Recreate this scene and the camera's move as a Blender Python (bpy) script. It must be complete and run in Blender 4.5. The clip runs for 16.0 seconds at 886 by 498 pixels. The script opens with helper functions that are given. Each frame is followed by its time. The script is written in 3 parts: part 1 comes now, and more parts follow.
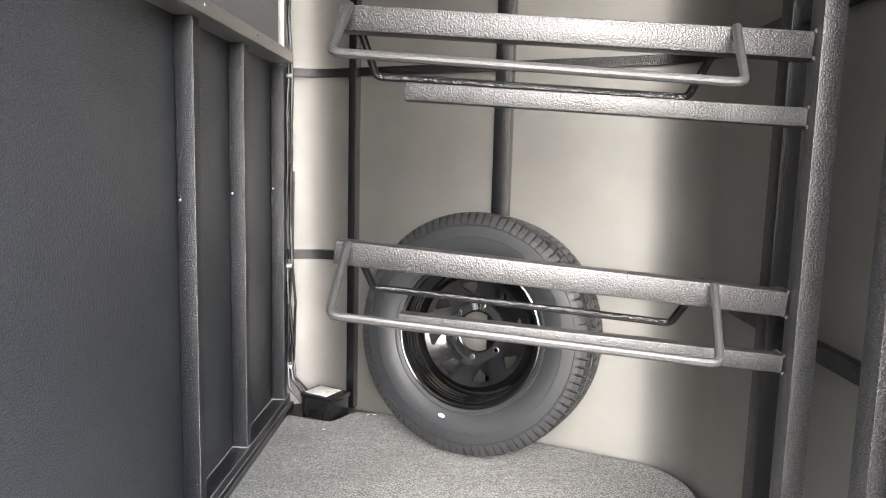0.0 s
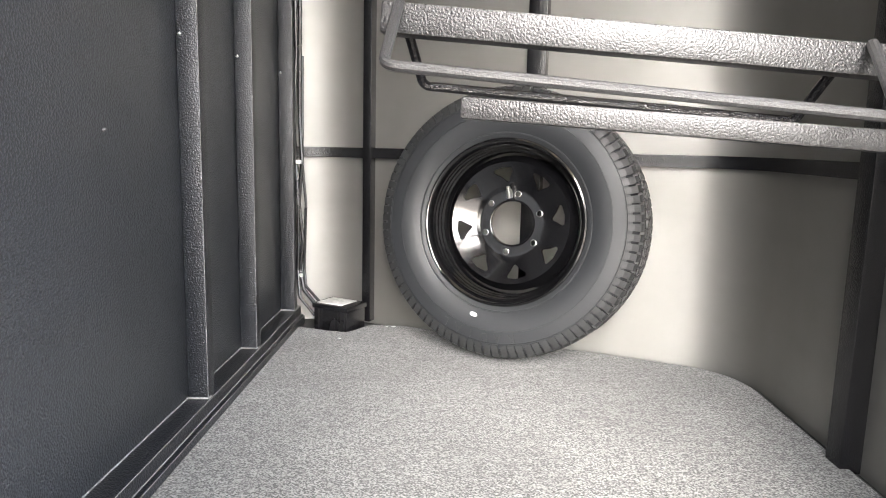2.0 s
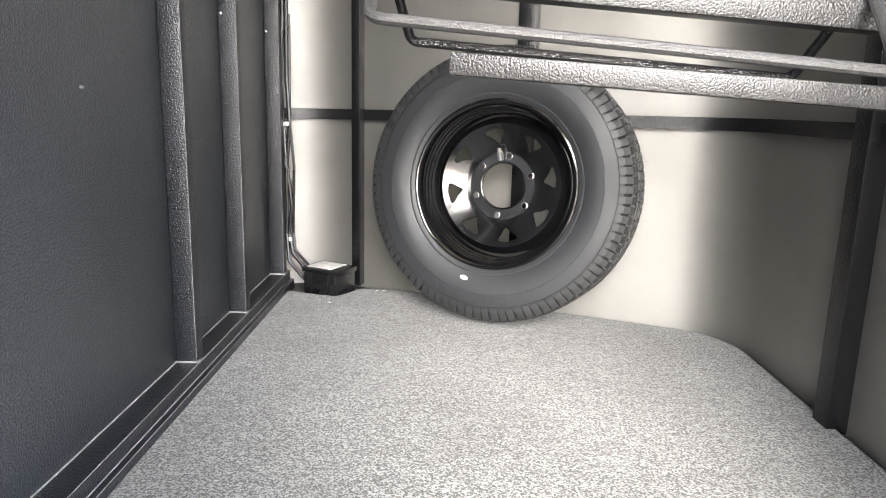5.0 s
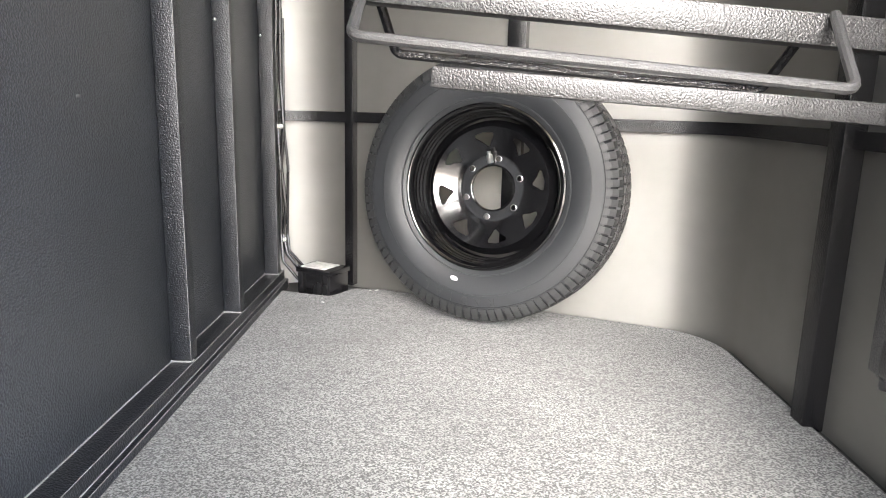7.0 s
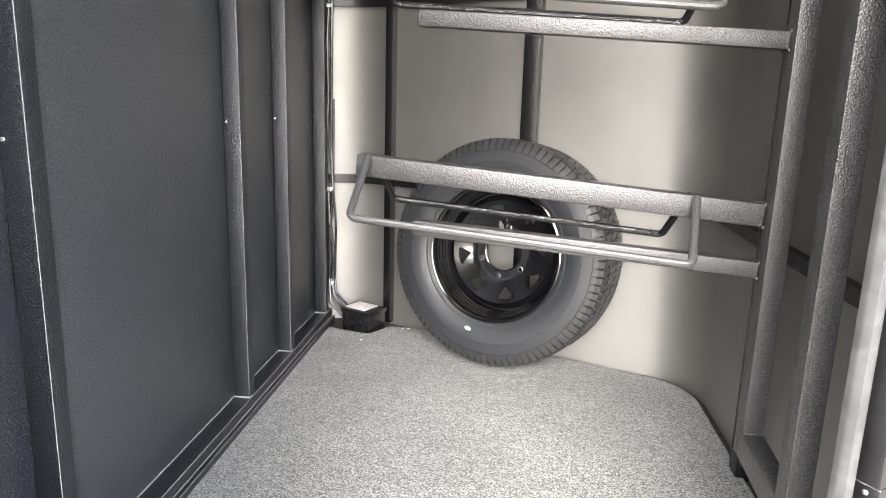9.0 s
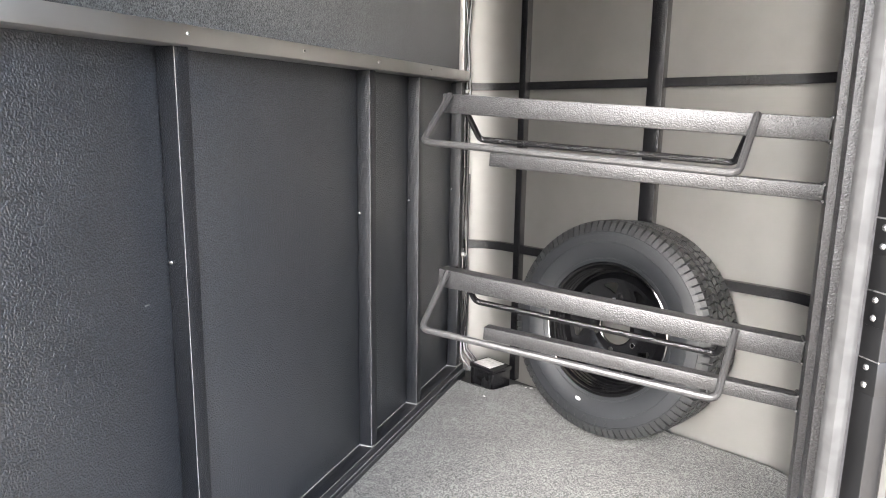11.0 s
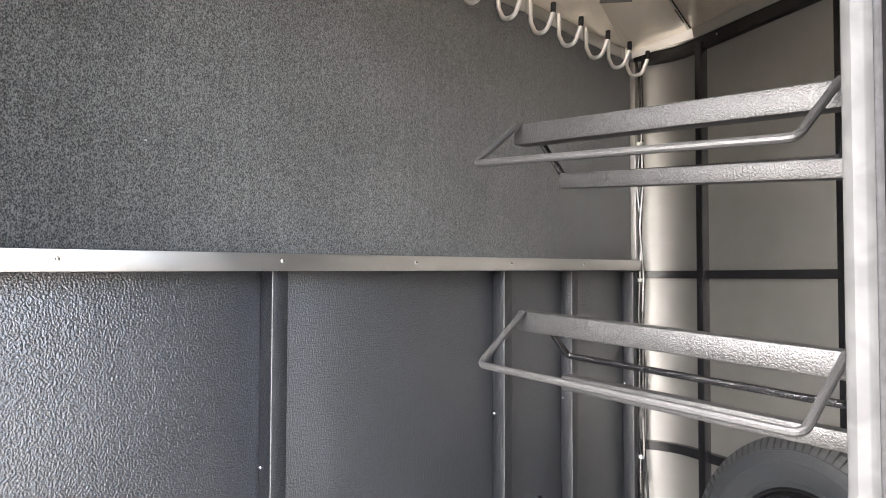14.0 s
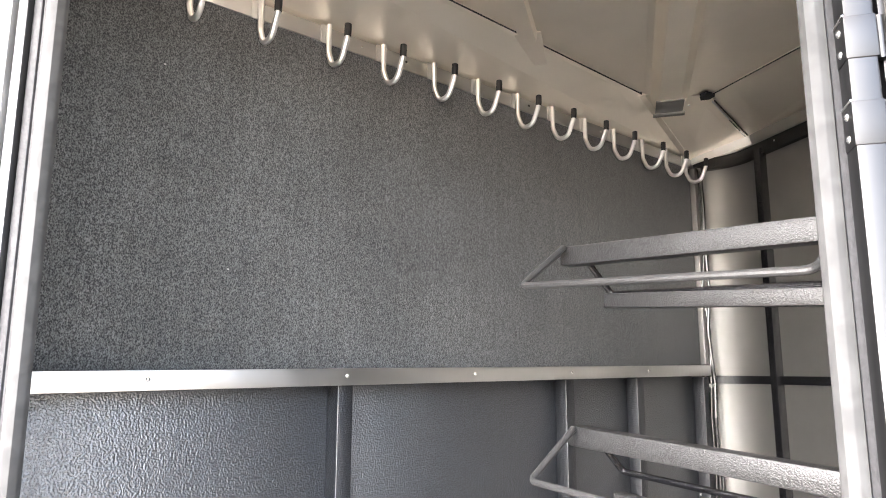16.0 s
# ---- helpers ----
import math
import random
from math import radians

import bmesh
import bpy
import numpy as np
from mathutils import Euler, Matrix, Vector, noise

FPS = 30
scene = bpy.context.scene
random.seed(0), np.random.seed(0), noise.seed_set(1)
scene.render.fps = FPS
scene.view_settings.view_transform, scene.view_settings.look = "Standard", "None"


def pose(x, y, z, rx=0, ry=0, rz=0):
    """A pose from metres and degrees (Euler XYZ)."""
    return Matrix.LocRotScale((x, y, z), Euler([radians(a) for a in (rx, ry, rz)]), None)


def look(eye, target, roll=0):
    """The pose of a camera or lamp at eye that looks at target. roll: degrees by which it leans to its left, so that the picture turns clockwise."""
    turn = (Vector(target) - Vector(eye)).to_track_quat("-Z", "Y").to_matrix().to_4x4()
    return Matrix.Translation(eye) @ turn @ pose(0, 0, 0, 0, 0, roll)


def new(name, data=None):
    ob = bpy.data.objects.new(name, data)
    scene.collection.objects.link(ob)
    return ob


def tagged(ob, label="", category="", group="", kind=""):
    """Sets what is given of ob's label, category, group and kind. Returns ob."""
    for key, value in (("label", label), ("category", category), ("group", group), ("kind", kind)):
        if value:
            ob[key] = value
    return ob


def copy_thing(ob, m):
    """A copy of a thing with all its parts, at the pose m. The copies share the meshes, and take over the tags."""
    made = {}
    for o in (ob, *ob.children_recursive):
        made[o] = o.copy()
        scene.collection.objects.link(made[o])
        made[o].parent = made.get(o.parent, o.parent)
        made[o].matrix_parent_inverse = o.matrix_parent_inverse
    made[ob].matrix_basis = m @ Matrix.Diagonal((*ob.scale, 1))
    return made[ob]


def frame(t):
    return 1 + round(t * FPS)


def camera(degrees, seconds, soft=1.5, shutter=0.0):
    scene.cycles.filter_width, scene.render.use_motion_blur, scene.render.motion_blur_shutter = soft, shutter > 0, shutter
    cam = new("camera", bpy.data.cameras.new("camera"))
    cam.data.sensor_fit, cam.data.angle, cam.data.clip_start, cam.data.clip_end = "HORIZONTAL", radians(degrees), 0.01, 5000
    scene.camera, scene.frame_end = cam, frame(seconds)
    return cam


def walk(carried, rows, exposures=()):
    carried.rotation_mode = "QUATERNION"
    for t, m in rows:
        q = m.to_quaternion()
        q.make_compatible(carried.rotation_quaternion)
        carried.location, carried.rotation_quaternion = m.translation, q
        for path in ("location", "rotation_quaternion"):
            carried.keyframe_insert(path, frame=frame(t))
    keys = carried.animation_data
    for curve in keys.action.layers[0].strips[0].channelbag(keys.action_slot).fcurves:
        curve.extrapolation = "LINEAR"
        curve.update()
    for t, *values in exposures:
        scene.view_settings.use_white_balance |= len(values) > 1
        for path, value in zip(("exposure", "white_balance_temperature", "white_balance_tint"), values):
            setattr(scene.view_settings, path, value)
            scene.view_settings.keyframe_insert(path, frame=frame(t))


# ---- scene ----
cam = camera(65.5, 16.0, soft=1.0)
PATH = [
    (0, (-0.007, 0.04, 0.839), (-0.065, 2.024, 0.593), 1.5),
    (0.5, (-0.033, 0.127, 0.728), (-0.088, 2.107, 0.448), 1.4),
    (1, (-0.062, 0.179, 0.655), (-0.113, 2.154, 0.346), 1.6),
    (1.5, (-0.085, 0.2, 0.584), (-0.129, 2.177, 0.283), 1.5),
    (2, (-0.104, 0.216, 0.558), (-0.142, 2.191, 0.249), 1.4),
    (2.5, (-0.106, 0.227, 0.549), (-0.138, 2.201, 0.227), 1.3),
    (3, (-0.103, 0.234, 0.548), (-0.132, 2.203, 0.197), 1.4),
    (3.5, (-0.103, 0.232, 0.549), (-0.128, 2.197, 0.176), 1.4),
    (4, (-0.103, 0.232, 0.549), (-0.123, 2.194, 0.161), 1.4),
    (6.5, (-0.089, 0.223, 0.559), (-0.094, 2.178, 0.139), 1.5),
    (7, (-0.081, 0.2, 0.569), (-0.086, 2.156, 0.152), 1.5),
    (7.5, (-0.062, 0.151, 0.609), (-0.076, 2.106, 0.188), 1.5),
    (8, (-0.038, 0.091, 0.674), (-0.081, 2.045, 0.247), 1.6),
    (8.2, (-0.02, 0.058, 0.702), (-0.089, 2.011, 0.275), 1.6),
    (10.3, (0.216, -0.222, 0.977), (-0.288, 1.664, 0.539), 1.3),
    (10.5, (0.236, -0.205, 0.992), (-0.328, 1.664, 0.559), 1.1),
    (11, (0.294, -0.189, 1.024), (-0.416, 1.641, 0.64), 0.9),
    (11.5, (0.333, -0.18, 1.045), (-0.506, 1.611, 0.755), 0.8),
    (12, (0.355, -0.172, 1.068), (-0.591, 1.579, 0.872), 0.6),
    (12.5, (0.376, -0.117, 1.081), (-0.67, 1.584, 0.971), 0.5),
    (13, (0.408, -0.039, 1.096), (-0.743, 1.596, 1.068), 0.3),
    (13.5, (0.483, 0.002, 1.112), (-0.78, 1.553, 1.137), 0.3),
    (14, (0.571, 0.033, 1.13), (-0.79, 1.496, 1.202), 0.2),
    (14.5, (0.614, 0.03, 1.144), (-0.798, 1.439, 1.282), 0.1),
    (15, (0.64, 0.009, 1.156), (-0.813, 1.366, 1.373), 0.2),
    (15.5, (0.654, 0.005, 1.163), (-0.829, 1.316, 1.451), 0.2),
    (16, (0.673, 0.007, 1.172), (-0.829, 1.283, 1.51), 0.1),
]
EXPOSURES = [(0.0, 4.3, 6350, 11), (1.5, 4.24, 6350, 11), (8.0, 4.35, 6350, 11), (10.5, 4.33, 6250, 11.5), (13.0, 4.5, 6300, 12), (14.5, 4.7, 6300, 12.5), (16.0, 4.77, 6300, 12.5)]
walk(cam, [(t, look(eye, target, roll)) for t, eye, target, roll in PATH], EXPOSURES)

# ---- light ----
SUN_ELEV, SUN_ROT = 36.0, 180.0
world = bpy.data.worlds.new("sky")
scene.world = world
world.use_nodes = True
wn = world.node_tree
sky = wn.nodes.new("ShaderNodeTexSky")
sky.sky_type = "NISHITA"
sky.sun_disc = False
sky.sun_elevation, sky.sun_rotation = radians(SUN_ELEV), radians(SUN_ROT)
sky.dust_density = 3.0
wn.nodes["Background"].inputs["Strength"].default_value = 0.15
veil = wn.nodes.new("ShaderNodeHueSaturation")
veil.inputs["Saturation"].default_value = 0.5
wn.links.new(sky.outputs["Color"], veil.inputs["Color"])
wn.links.new(veil.outputs["Color"], wn.nodes["Background"].inputs["Color"])
sun = new("sun", bpy.data.lights.new("sun", "SUN"))
sun.data.energy, sun.data.angle, sun.data.color = 0.36, radians(78), (1.0, 0.985, 0.96)
# thin cloud: a wide soft sun that looks in at the door
az = radians(SUN_ROT)
sun_from = Vector((math.sin(az) * math.cos(radians(SUN_ELEV)), math.cos(az) * math.cos(radians(SUN_ELEV)), math.sin(radians(SUN_ELEV))))
sun.matrix_world = look(sun_from * 20, (0, 0, 0))


# ---- materials ----
def nodes_of(name, base, rough=0.5, metal=0.0, spec=0.5):
    m = bpy.data.materials.new(name)
    m.use_nodes = True
    t = m.node_tree
    b = t.nodes["Principled BSDF"]
    b.inputs["Base Color"].default_value = (*base, 1)
    b.inputs["Roughness"].default_value = rough
    b.inputs["Metallic"].default_value = metal
    b.inputs["Specular IOR Level"].default_value = spec
    return m, t, b


def noise_node(t, scale, detail=4.0, stretch=(1, 1, 1), rough=0.55, distort=0.0):
    co = t.nodes.new("ShaderNodeTexCoord")
    mp = t.nodes.new("ShaderNodeMapping")
    mp.inputs["Scale"].default_value = stretch
    n = t.nodes.new("ShaderNodeTexNoise")
    n.inputs["Scale"].default_value = scale
    n.inputs["Detail"].default_value = detail
    n.inputs["Roughness"].default_value = rough
    n.inputs["Distortion"].default_value = distort
    t.links.new(co.outputs["Object"], mp.inputs["Vector"])
    t.links.new(mp.outputs["Vector"], n.inputs["Vector"])
    return n


def ramp_node(t, source, stops):
    r = t.nodes.new("ShaderNodeValToRGB")
    e = r.color_ramp.elements
    while len(e) < len(stops):
        e.new(0.5)
    for k, (p, c) in enumerate(stops):
        e[k].position = p
        e[k].color = (*c, 1) if len(c) == 3 else c
    t.links.new(source, r.inputs["Fac"])
    return r


def grey(v):
    return (v, v, v)


def bump_chain(t, b, layers):
    """layers: (height socket, strength, distance), the coarsest first."""
    last = None
    for h, strength, dist in layers:
        bp = t.nodes.new("ShaderNodeBump")
        bp.inputs["Strength"].default_value = strength
        bp.inputs["Distance"].default_value = dist
        t.links.new(h, bp.inputs["Height"])
        if last is not None:
            t.links.new(last.outputs["Normal"], bp.inputs["Normal"])
        last = bp
    t.links.new(last.outputs["Normal"], b.inputs["Normal"])


def make_aluminium(name, base, r_lo, r_hi, wave=0.06, brushed=True, ripple=0.0, metal=1.0):
    m, t, b = nodes_of(name, base, 0.3, metal)
    big = noise_node(t, 2.2, 3, (1, 1, 0.7))
    smear = noise_node(t, 9, 4)
    r = ramp_node(t, smear.outputs["Fac"], [(0.3, grey(r_lo)), (0.7, grey(r_hi))])
    t.links.new(r.outputs["Color"], b.inputs["Roughness"])
    dark = tuple(v * 0.9 for v in base)
    c = ramp_node(t, big.outputs["Fac"], [(0.35, dark), (0.65, base)])
    t.links.new(c.outputs["Color"], b.inputs["Base Color"])
    layers = [(big.outputs["Fac"], wave, 0.02)]
    if ripple:
        # slack sheet: long low waves that run along the wall
        slack = noise_node(t, 1.0, 2, (0.7, 0.7, 6.0))
        layers.append((slack.outputs["Fac"], ripple, 0.02))
    bump_chain(t, b, layers)
    # rolled sheet: the lines run level, so highlights spread up and down
    b.inputs["Anisotropic"].default_value = 0.3 if brushed else 0.0
    b.inputs["Anisotropic Rotation"].default_value = 0.25
    return m


def make_textured_paint(name, base, rough, scale, strength, dist, metal=0.0, spec=0.5, glint=None, distort=0.8, wear=0.15, ior=1.5):
    """Paint with a pebbled or hammered relief. glint puts the ridges' highlights into the base colour."""
    m, t, b = nodes_of(name, base, rough, metal, spec)
    b.inputs["IOR"].default_value = ior
    peb = noise_node(t, scale, 1.6, rough=0.45, distort=distort)
    big = noise_node(t, 6, 3)
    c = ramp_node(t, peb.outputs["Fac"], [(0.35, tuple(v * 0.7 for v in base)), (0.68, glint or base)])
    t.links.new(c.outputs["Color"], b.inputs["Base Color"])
    r = ramp_node(t, big.outputs["Fac"], [(0.3, grey(rough * 0.88)), (0.7, grey(rough * 1.15))])
    t.links.new(r.outputs["Color"], b.inputs["Roughness"])
    bump_chain(t, b, [(big.outputs["Fac"], wear, 0.01), (peb.outputs["Fac"], strength, dist)])
    return m


def make_carpet(name, dark, light, scale, band, rows, uneven, lo, hi):
    """Short marled pile: dark and light tufts, faint rows, and broad worn patches."""
    m, t, b = nodes_of(name, dark, 0.95, 0.0, 0.15)
    tuft = noise_node(t, scale, 1.5, band, 0.5)
    clump = noise_node(t, scale * 0.3, 2, band, 0.5)
    big = noise_node(t, 4, 4)
    row = noise_node(t, 1.0, 2, rows)
    c1 = ramp_node(t, tuft.outputs["Fac"], [(lo, dark), (hi, light)])
    shade = None
    for n, lo, hi in ((clump, 0.86, 1.12), (big, 0.85, 1.12), (row, 1 - uneven, 1 + uneven)):
        w = ramp_node(t, n.outputs["Fac"], [(0.36, grey(lo)), (0.64, grey(hi))])
        mul = t.nodes.new("ShaderNodeMix")
        mul.data_type, mul.blend_type = "RGBA", "MULTIPLY"
        mul.inputs["Factor"].default_value = 1.0
        t.links.new(shade if shade is not None else c1.outputs["Color"], mul.inputs["A"])
        t.links.new(w.outputs["Color"], mul.inputs["B"])
        shade = mul.outputs["Result"]
    t.links.new(shade, b.inputs["Base Color"])
    b.inputs["Sheen Weight"].default_value = 0.25
    b.inputs["Sheen Roughness"].default_value = 0.5
    bump_chain(t, b, [(clump.outputs["Fac"], 0.3, 0.003), (tuft.outputs["Fac"], 0.8, 0.002)])
    return m


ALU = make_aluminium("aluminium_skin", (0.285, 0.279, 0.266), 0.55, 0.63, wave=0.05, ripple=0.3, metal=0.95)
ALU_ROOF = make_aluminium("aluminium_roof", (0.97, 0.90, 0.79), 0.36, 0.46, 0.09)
ALU_TRIM = make_aluminium("aluminium_trim", (0.52, 0.515, 0.50), 0.36, 0.46, 0.05)
ALU_HOOK = make_aluminium("aluminium_hook", (0.80, 0.80, 0.79), 0.4, 0.5, 0.0, False)
# door frame metal: base darkened to offset the strong outdoor light on it
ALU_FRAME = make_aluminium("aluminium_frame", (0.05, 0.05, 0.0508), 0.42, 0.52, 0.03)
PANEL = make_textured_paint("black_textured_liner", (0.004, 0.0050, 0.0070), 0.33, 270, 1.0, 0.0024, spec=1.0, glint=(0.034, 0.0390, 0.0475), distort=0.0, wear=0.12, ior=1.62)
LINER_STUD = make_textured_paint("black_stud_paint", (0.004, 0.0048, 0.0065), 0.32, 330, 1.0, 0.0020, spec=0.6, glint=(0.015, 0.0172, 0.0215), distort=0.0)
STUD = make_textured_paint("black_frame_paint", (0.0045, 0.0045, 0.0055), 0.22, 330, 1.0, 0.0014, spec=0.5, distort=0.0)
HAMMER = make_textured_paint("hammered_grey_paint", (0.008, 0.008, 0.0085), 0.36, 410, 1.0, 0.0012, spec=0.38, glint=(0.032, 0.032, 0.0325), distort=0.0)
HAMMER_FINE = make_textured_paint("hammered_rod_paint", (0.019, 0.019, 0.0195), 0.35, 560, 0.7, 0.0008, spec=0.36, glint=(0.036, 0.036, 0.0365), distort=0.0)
FLOOR_CARPET = make_carpet("grey_marled_carpet", (0.017, 0.017, 0.0168), (0.136, 0.139, 0.133), 300, (1, 1, 1), (9, 60, 1), 0.10, 0.43, 0.59)
WALL_CARPET = make_carpet("charcoal_carpet", (0.017, 0.0180, 0.0198), (0.095, 0.099, 0.0985), 440, (1, 1, 0.7), (1, 70, 4), 0.07, 0.36, 0.66)
# pale vinyl, its base lowered against the daylight it faces
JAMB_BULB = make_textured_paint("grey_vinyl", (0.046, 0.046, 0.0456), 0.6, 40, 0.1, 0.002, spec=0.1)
RUBBER = make_textured_paint("tyre_rubber", (0.0165, 0.0183, 0.021), 0.5, 900, 0.2, 0.0003, spec=0.4, glint=(0.0190, 0.0208, 0.0235), wear=0.03)
TREAD = make_textured_paint("tread_rubber", (0.026, 0.027, 0.028), 0.5, 300, 0.15, 0.0006, spec=0.4)
RIM, _t, _b = nodes_of("gloss_black_enamel", (0.003, 0.003, 0.0035), 0.1, 0.0, 0.8)
_n = noise_node(_t, 14, 4)
_r = ramp_node(_t, _n.outputs["Fac"], [(0.35, grey(0.09)), (0.7, grey(0.15))])
_t.links.new(_r.outputs["Color"], _b.inputs["Roughness"])
bump_chain(_t, _b, [(_n.outputs["Fac"], 0.015, 0.01)])
STEEL = make_aluminium("bright_steel", (0.75, 0.75, 0.74), 0.2, 0.35, 0.0, False)
BLACK_PLASTIC = make_textured_paint("black_plastic", (0.008, 0.008, 0.009), 0.25, 120, 0.05, 0.001, spec=0.5)
CAP_RUBBER = make_textured_paint("black_cap_rubber", (0.015, 0.014, 0.014), 0.6, 200, 0.1, 0.0005, spec=0.3)
SEAL = make_textured_paint("grey_door_seal", (0.030, 0.030, 0.0315), 0.6, 150, 0.1, 0.001, spec=0.12)
# white skin with a dark base, to hold down the light outside
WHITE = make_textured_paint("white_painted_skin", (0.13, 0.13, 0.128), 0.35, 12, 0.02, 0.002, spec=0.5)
LABEL = make_textured_paint("white_label", (0.7, 0.7, 0.68), 0.45, 60, 0.03, 0.001)
CHALK = make_textured_paint("white_paint_dot", (0.7, 0.7, 0.68), 0.7, 300, 0.1, 0.001)
CLIP = make_textured_paint("clear_nylon", (0.55, 0.55, 0.53), 0.35, 100, 0.05, 0.001)
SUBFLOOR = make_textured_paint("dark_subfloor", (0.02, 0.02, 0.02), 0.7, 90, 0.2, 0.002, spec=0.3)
GROUND = make_textured_paint("pale_concrete", (0.38, 0.325, 0.26), 0.85, 30, 0.3, 0.004, spec=0.3)


# ---- mesh helpers ----
def finish(bm, name, material, smooth=True, angle=35):
    bmesh.ops.recalc_face_normals(bm, faces=bm.faces[:])
    me = bpy.data.meshes.new(name)
    bm.to_mesh(me)
    bm.free()
    me.materials.append(material)
    if smooth:
        me.shade_smooth()
        me.set_sharp_from_angle(angle=radians(angle))
    return me


def part(name, bm, material, parent, label="", smooth=True):
    ob = new(name, finish(bm, name, material, smooth))
    ob.parent = parent
    if label:
        tagged(ob, label)
    return ob


def thing(name, at, label, category, group="", kind=""):
    ob = new(name)
    ob.location = at
    ob.empty_display_size = 0.05
    bpy.context.view_layer.update()
    return tagged(ob, label, category, group, kind)


def under(ob):
    """Offset that turns world places into places under ob."""
    return Vector(ob.location)


def add_box(bm, lo, hi, bevel=0.0, m=None, seg=2):
    lo, hi = Vector(lo), Vector(hi)
    made = bmesh.ops.create_cube(bm, size=1.0, matrix=Matrix.Translation((lo + hi) / 2) @ Matrix.Diagonal((*(hi - lo), 1)))
    vs = made["verts"]
    if bevel:
        es = list({e for v in vs for e in v.link_edges})
        res = bmesh.ops.bevel(bm, geom=es, offset=bevel, offset_type="OFFSET", segments=seg, profile=0.5, affect="EDGES", clamp_overlap=True)
        vs = list({v for f in res["faces"] for v in f.verts} | {v for v in vs if v.is_valid})
    if m is not None:
        bmesh.ops.transform(bm, matrix=m, verts=vs)
    return vs


def box(lo, hi, bevel=0.0, m=None):
    bm = bmesh.new()
    add_box(bm, lo, hi, bevel, m)
    return bm


def beam(p, q, w, h, bevel=0.003):
    """A square tube from p to q: w across, h high; p and q are middle points of its ends."""
    p, q = Vector(p), Vector(q)
    d = q - p
    x = d.normalized()
    y = Vector((0, 0, 1)).cross(x)
    y = y.normalized() if y.length > 1e-4 else Vector((0, 1, 0))
    z = x.cross(y)
    m = Matrix((x, y, z)).transposed().to_4x4()
    m.translation = p
    return box((0, -w / 2, -h / 2), (d.length, w / 2, h / 2), bevel, m)


def rounded_path(points, radius, n=6):
    """The polyline with its corners rounded; radius one number or one for each inner corner."""
    pts = [Vector(p) for p in points]
    out = [pts[0]]
    for k in range(1, len(pts) - 1):
        r = radius[k - 1] if isinstance(radius, (list, tuple)) else radius
        a, b, c = pts[k - 1], pts[k], pts[k + 1]
        u, v = (a - b).normalized(), (c - b).normalized()
        half = math.acos(max(-1, min(1, u.dot(v)))) / 2
        if r <= 0 or abs(half - math.pi / 2) < 0.01:
            out.append(b)
            continue
        cut = min(r / math.tan(half), 0.49 * (a - b).length, 0.49 * (c - b).length)
        r = cut * math.tan(half)
        mid = b + (u + v).normalized() * (r / math.sin(half))
        s, e = b + u * cut - mid, b + v * cut - mid
        turn = s.angle(e)
        for i in range(n + 1):
            f = i / n
            w = (math.sin((1 - f) * turn) * s + math.sin(f * turn) * e) / math.sin(turn)
            out.append(mid + w)
    out.append(pts[-1])
    return out


def add_tube(bm, pts, r, seg=10, caps=True, squash=1.0):
    pts = [Vector(p) for p in pts]
    rings = []
    t = (pts[1] - pts[0]).normalized()
    side = t.orthogonal().normalized()
    for k, p in enumerate(pts):
        t = (pts[min(k + 1, len(pts) - 1)] - pts[max(k - 1, 0)]).normalized()
        side = (side - t * side.dot(t)).normalized()
        up = t.cross(side)
        rr = r[k] if isinstance(r, list) else r
        rings.append([bm.verts.new(p + rr * (math.cos(a) * side + squash * math.sin(a) * up)) for a in (2 * math.pi * i / seg for i in range(seg))])
    for a, b in zip(rings, rings[1:]):
        for i in range(seg):
            bm.faces.new((a[i], a[(i + 1) % seg], b[(i + 1) % seg], b[i]))
    if caps:
        bm.faces.new(rings[0][::-1])
        bm.faces.new(rings[-1])


def tube(pts, r, seg=10):
    bm = bmesh.new()
    add_tube(bm, pts, r, seg)
    return bm


def lathe(profile, seg=96, closed=False, m=None):
    """Turns a profile of (radius, z) about z."""
    bm = bmesh.new()
    rings = []
    for r, z in profile:
        rings.append([bm.verts.new((r * math.cos(a), r * math.sin(a), z)) for a in (2 * math.pi * i / seg for i in range(seg))])
    pairs = list(zip(rings, rings[1:])) + ([(rings[-1], rings[0])] if closed else [])
    for a, b in pairs:
        for i in range(seg):
            bm.faces.new((a[i], a[(i + 1) % seg], b[(i + 1) % seg], b[i]))
    if m is not None:
        bm.transform(m)
    return bm


def strip_along(path, offset_a, offset_b, z0, z1, rise=None):
    """A closed band along a plan path, between two offsets to its left, from z0 to z1. rise(x, y) lifts it."""
    bm = bmesh.new()
    rings = []
    for k, p in enumerate(path):
        t = path[min(k + 1, len(path) - 1)] - path[max(k - 1, 0)]
        n = Vector((-t.y, t.x)).normalized()
        up = rise(p.x, p.y) if rise else 0.0
        a, b = p.to_2d() + n * offset_a, p.to_2d() + n * offset_b
        rings.append([bm.verts.new(v) for v in ((a.x, a.y, z0 + up), (b.x, b.y, z0 + up), (b.x, b.y, z1 + up), (a.x, a.y, z1 + up))])
    for a, b in zip(rings, rings[1:]):
        for i in range(4):
            bm.faces.new((a[i], a[(i + 1) % 4], b[(i + 1) % 4], b[i]))
    bm.faces.new(rings[0])
    bm.faces.new(rings[-1][::-1])
    return bm


